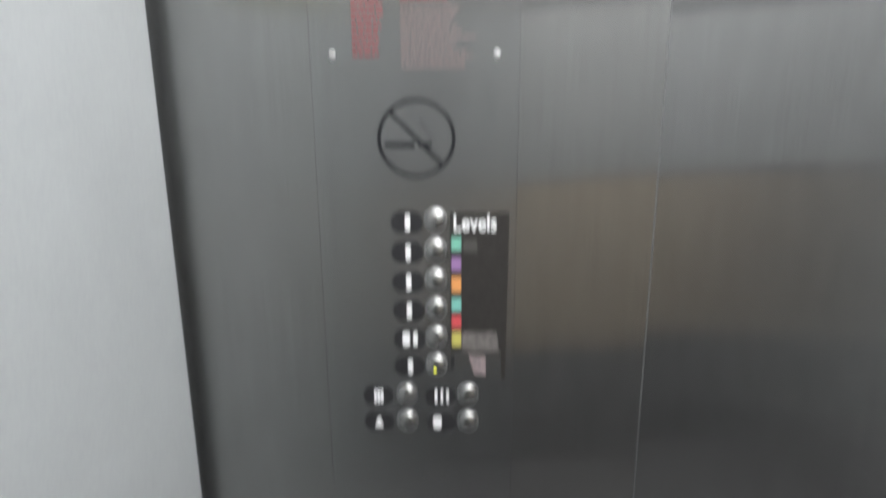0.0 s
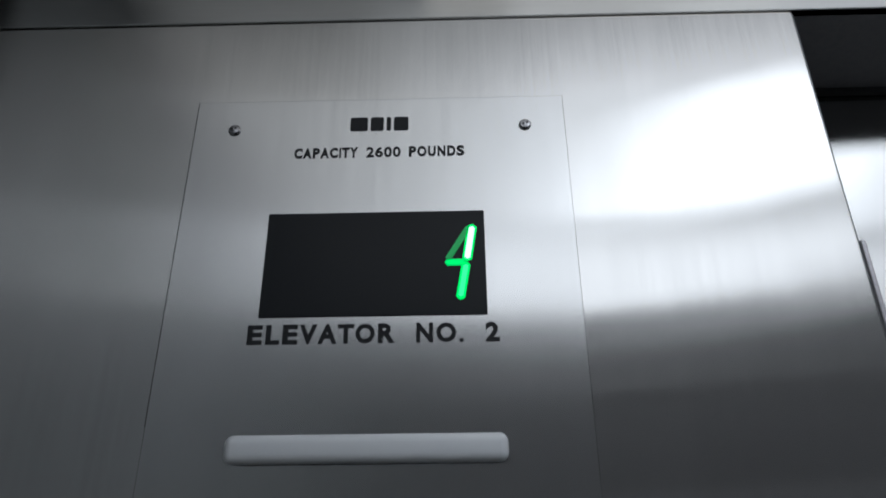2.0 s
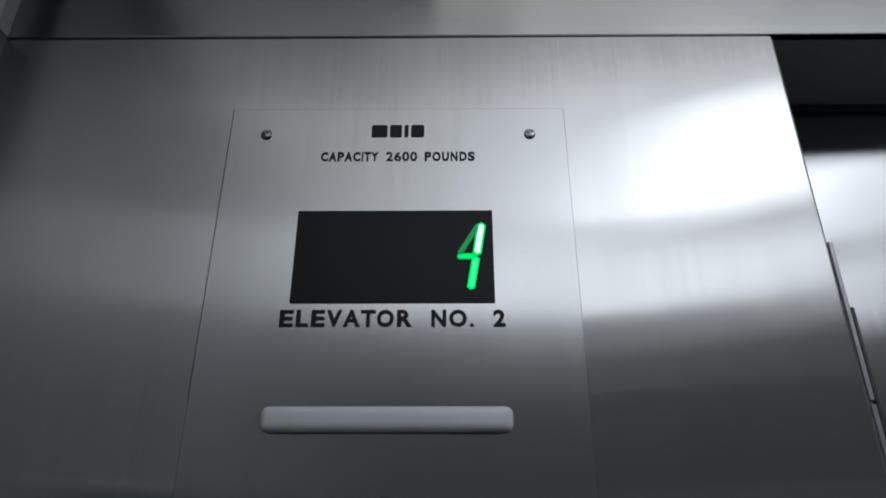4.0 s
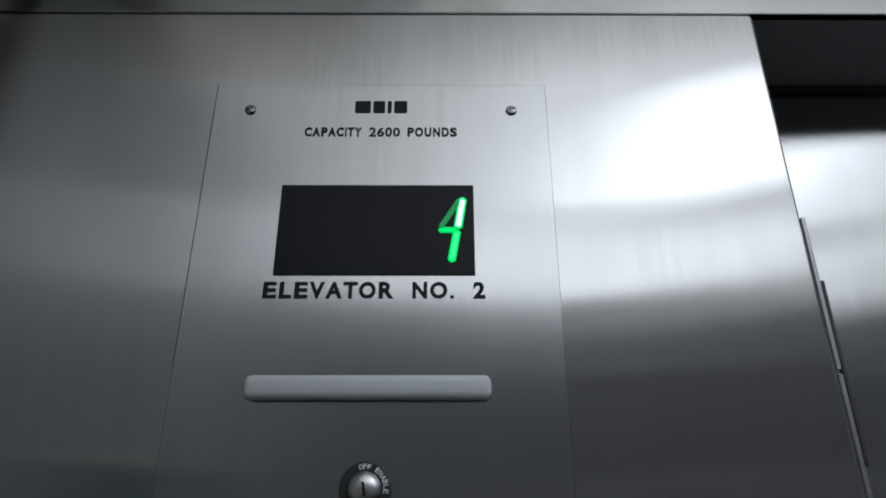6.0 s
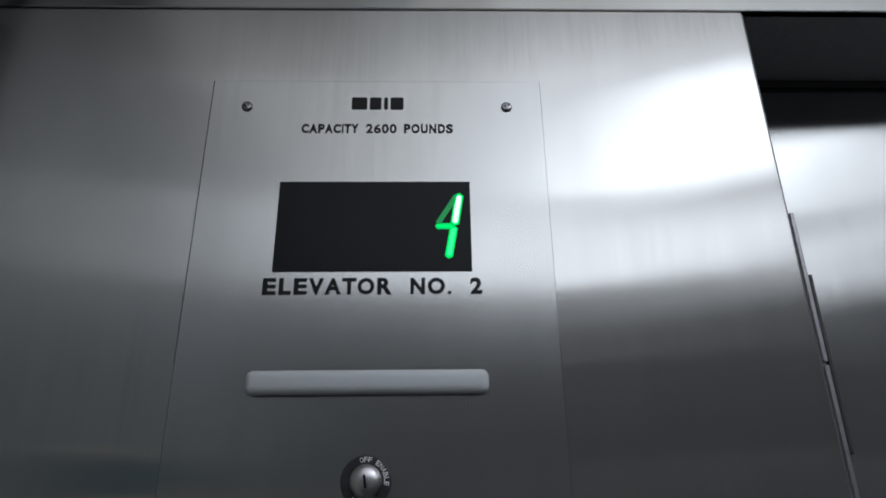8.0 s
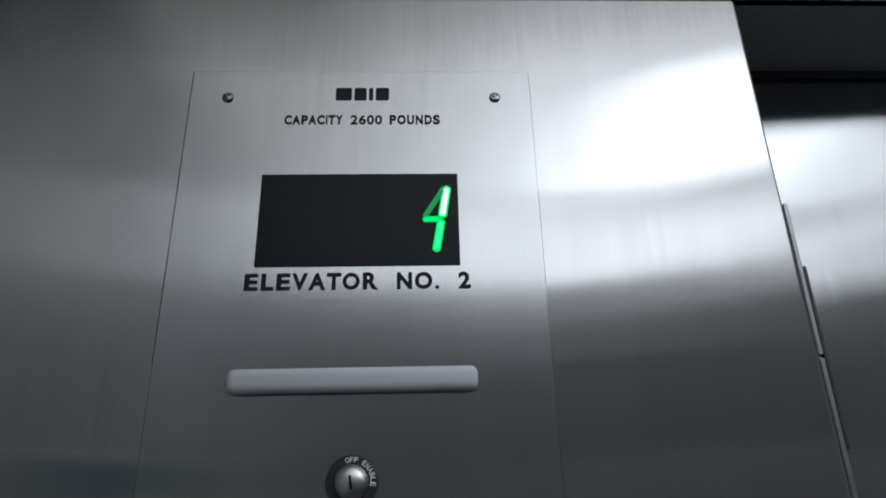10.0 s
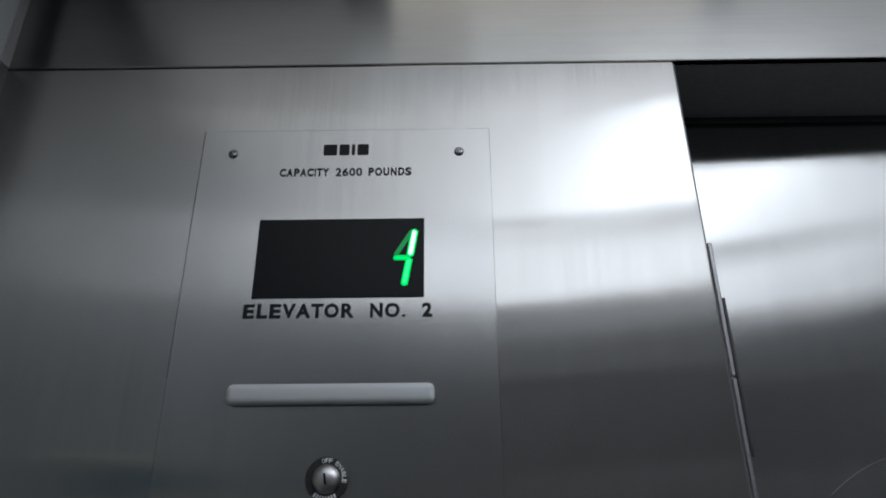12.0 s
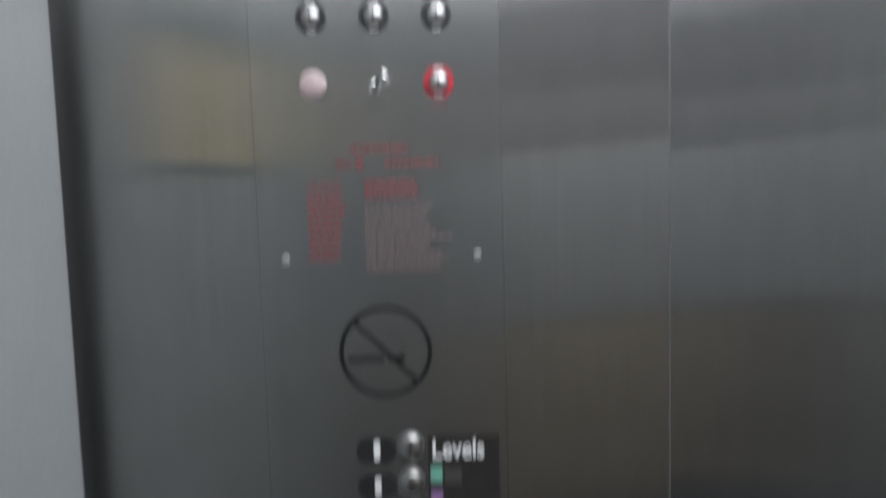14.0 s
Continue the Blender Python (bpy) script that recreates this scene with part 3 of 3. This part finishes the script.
prism_bm(rounded(NX + 0.0025, NX + 0.020, NZ - 0.0105, NZ - 0.0045, 0.0005, 2), -P - 0.00026, -P, bm)
part("cigarette_symbol", bm, INK, cop, "dark engraved cigarette bar")
bm = bmesh.new()
for k, (u, v) in enumerate(((0.020, 0.004), (0.025, 0.006))):
    prism_bm(stroke((NX + u, NZ - 0.003), (NX + v, NZ + 0.022), 0.0012, 0), -P - 0.00026, -P, bm)
part("smoke_symbol", bm, INK_GREY, cop, "faded engraved smoke lines")


# floor buttons with their black tactile plates
def button(x, z):
    b = part("button_ring", turned_bm(x, z, [(0.0150, P), (0.0150, P + 0.0016), (0.0140, P + 0.0022), (0.0130, P + 0.0022), (0.0128, P)]), SATIN, cop, "satin steel button ring", True)
    return b, part("button", turned_bm(x, z, [(0.0126, P), (0.0126, P + 0.0028), (0.0118, P + 0.0040), (0.0096, P + 0.0052), (0.0064, P + 0.0060), (0.0032, P + 0.0064), (0, P + 0.0065)]), BUTTON, b, "domed steel push button", True)


def tactile(x, z, glyphs):
    t = part("tactile_plate", prism_bm(rounded(x - 0.0208, x + 0.0208, z - 0.0150, z + 0.0150, 0.0138, 8), -P - 0.0012, -P), BLACK_PLASTIC, cop, "black tactile plate with white marks")
    for g in glyphs:
        part("mark", prism_bm(g(x, z), -P - 0.0018, -P - 0.0012), WHITE_INK, t)


def bar(dx, w, h):
    return lambda x, z: rounded(x + dx - w / 2, x + dx + w / 2, z - h / 2, z + h / 2, w * 0.3, 3)


def bell(x, z):
    return [(x - 0.006, z - 0.007), (x + 0.006, z - 0.007), (x + 0.0045, z - 0.002), (x + 0.002, z + 0.007), (x - 0.002, z + 0.007), (x - 0.0045, z - 0.002)]


for i in range(6):
    z = 1.2415 - i * 0.0402
    ring, cap = button(0.3500, z + 0.003)
    if i == 5:
        part("indicator", turned_bm(0.3478, z - 0.0035, [(0.0018, P + 0.0048), (0.0018, P + 0.0066), (0.0010, P + 0.0070), (0, P + 0.0071)], 12), LIT, ring, "small lit yellow indicator")
    tactile(0.3130, z - 0.0005, [bar(-0.004, 0.0100, 0.0190), bar(0.0085, 0.0060, 0.0190)] if i == 4 else [bar(0.001, 0.0068, 0.0200)])
tactile(0.2685, 0.9950, [bar(-0.004, 0.0038, 0.019), bar(0.0005, 0.0038, 0.019), bar(0.005, 0.0038, 0.019)])
tactile(0.2685, 0.9550, [bell])
tactile(0.3545, 0.9955, [bar(-0.006, 0.0038, 0.019), bar(0.002, 0.0034, 0.019), bar(0.010, 0.0038, 0.019)])
tactile(0.3560, 0.9555, [bar(-0.006, 0.012, 0.018)])
for bx, bz in ((0.3085, 0.9990), (0.3085, 0.9590), (0.3925, 0.9995), (0.3925, 0.9590)):
    button(bx, bz)

# levels directory, stuck on the plate
lev_sign = new("levels_sign")
lev_sign.location = (0.406, -P, 1.022)
tagged(lev_sign, "black vinyl levels directory with coloured squares, worn at its foot", "sign")
part("backing", prism_bm([(0.3685, 1.0625), (0.4365, 1.0625), (0.4375, 1.022), (0.4430, 1.0225), (0.4450, 1.2535), (0.3685, 1.2545)], -P - 0.0007, -P), SIGN_BLACK, lev_sign, "black vinyl backing")
part("heading", text_bm("Levels", 0.3735, 0.4290, 1.2300, 1.2505, -P - 0.0010, -P - 0.0007, 0.02), WHITE_INK, lev_sign, "white heading lettering")
for z0, z1, col in ((1.2015, 1.2225, (0.16, 0.40, 0.31)), (1.1745, 1.1955, (0.26, 0.15, 0.32)), (1.1450, 1.1685, (0.60, 0.27, 0.09)),
                    (1.1180, 1.1395, (0.16, 0.40, 0.35)), (1.0940, 1.1150, (0.50, 0.07, 0.08)), (1.0680, 1.0915, (0.42, 0.38, 0.10))):
    part("colour_square", box_bm(0.3704, 0.3832, -P - 0.0010, -P - 0.0007, z0 + 0.002, z1 - 0.001), mat("printed_colour", col, 0.45), lev_sign)
part("faded_print", box_bm(0.386, 0.404, -P - 0.0009, -P - 0.0007, 1.2015, 1.2185), mat("faded_print", (0.06, 0.058, 0.054), 0.5), lev_sign)
part("worn_patch", prism_bm([(0.3845, 1.090), (0.4300, 1.091), (0.4330, 1.076), (0.4335, 1.0632), (0.3845, 1.0632)], -P - 0.0010, -P - 0.0007), SCUFF, lev_sign, "scuffed grey worn patch")
part("adhesive_residue", prism_bm([(0.3930, 1.0570), (0.4160, 1.0550), (0.4170, 1.0270), (0.4010, 1.0290)], -P - 0.0003, -P), speckled("pinkish_residue", (0.27, 0.205, 0.21), (0.16, 0.14, 0.14), 0.6, 160), lev_sign, "pinkish adhesive residue")
part("adhesive_residue", prism_bm([(0.3690, 1.0560), (0.3745, 1.0560), (0.3740, 1.0360), (0.3690, 1.0370)], -P - 0.0003, -P), BLACK_PLASTIC, lev_sign, "dark scrap of vinyl")

# door edge strip beside the return panel
# Dark strip added in place of the shadow line beside the return panel.
structure("panel_edge_shade", box_bm(0.6302, 0.6314, 0.002, 0.02, 0.01, TOP - 0.003), DARK_STEEL, "thin dark strip standing for the shaded gap along the return panel's edge", "trim")
strip = new("edge_strip")
strip.location = (0.633, 0.006, 1.729)
tagged(strip, "thin metal strip with a black rubber insert on the door edge", "edge strip")
part("rail", box_bm(0.6316, 0.6352, 0.0008, 0.0035, 1.729, 1.8325, 0.0006, 1), RAIL_METAL, strip, "thin grey metal rail")
part("rail", box_bm(0.6316, 0.6352, 0.0008, 0.0035, 1.8345, 1.945, 0.0006, 1), RAIL_METAL, strip, "thin grey metal rail")
part("rubber_insert", box_bm(0.6354, 0.6380, 0.001, 0.0050, 1.775, 1.897, 0.0008, 2), BLACK_PLASTIC, strip, "black rubber insert")

# curved scratch on the lift door
bm = bmesh.new()
arc = [(0.716 + 0.11 * k / 16, 1.726 + 0.058 * math.sin(k / 16 * math.pi / 2) ** 0.9) for k in range(4, 14)]
for a, b in zip(arc, arc[1:]):
    prism_bm(stroke(a, b, 0.0004, 0), DOOR_Y - 0.0002, DOOR_Y, bm)
part("scratch", bm, SCRATCH, door_1, "pale curved scratch")
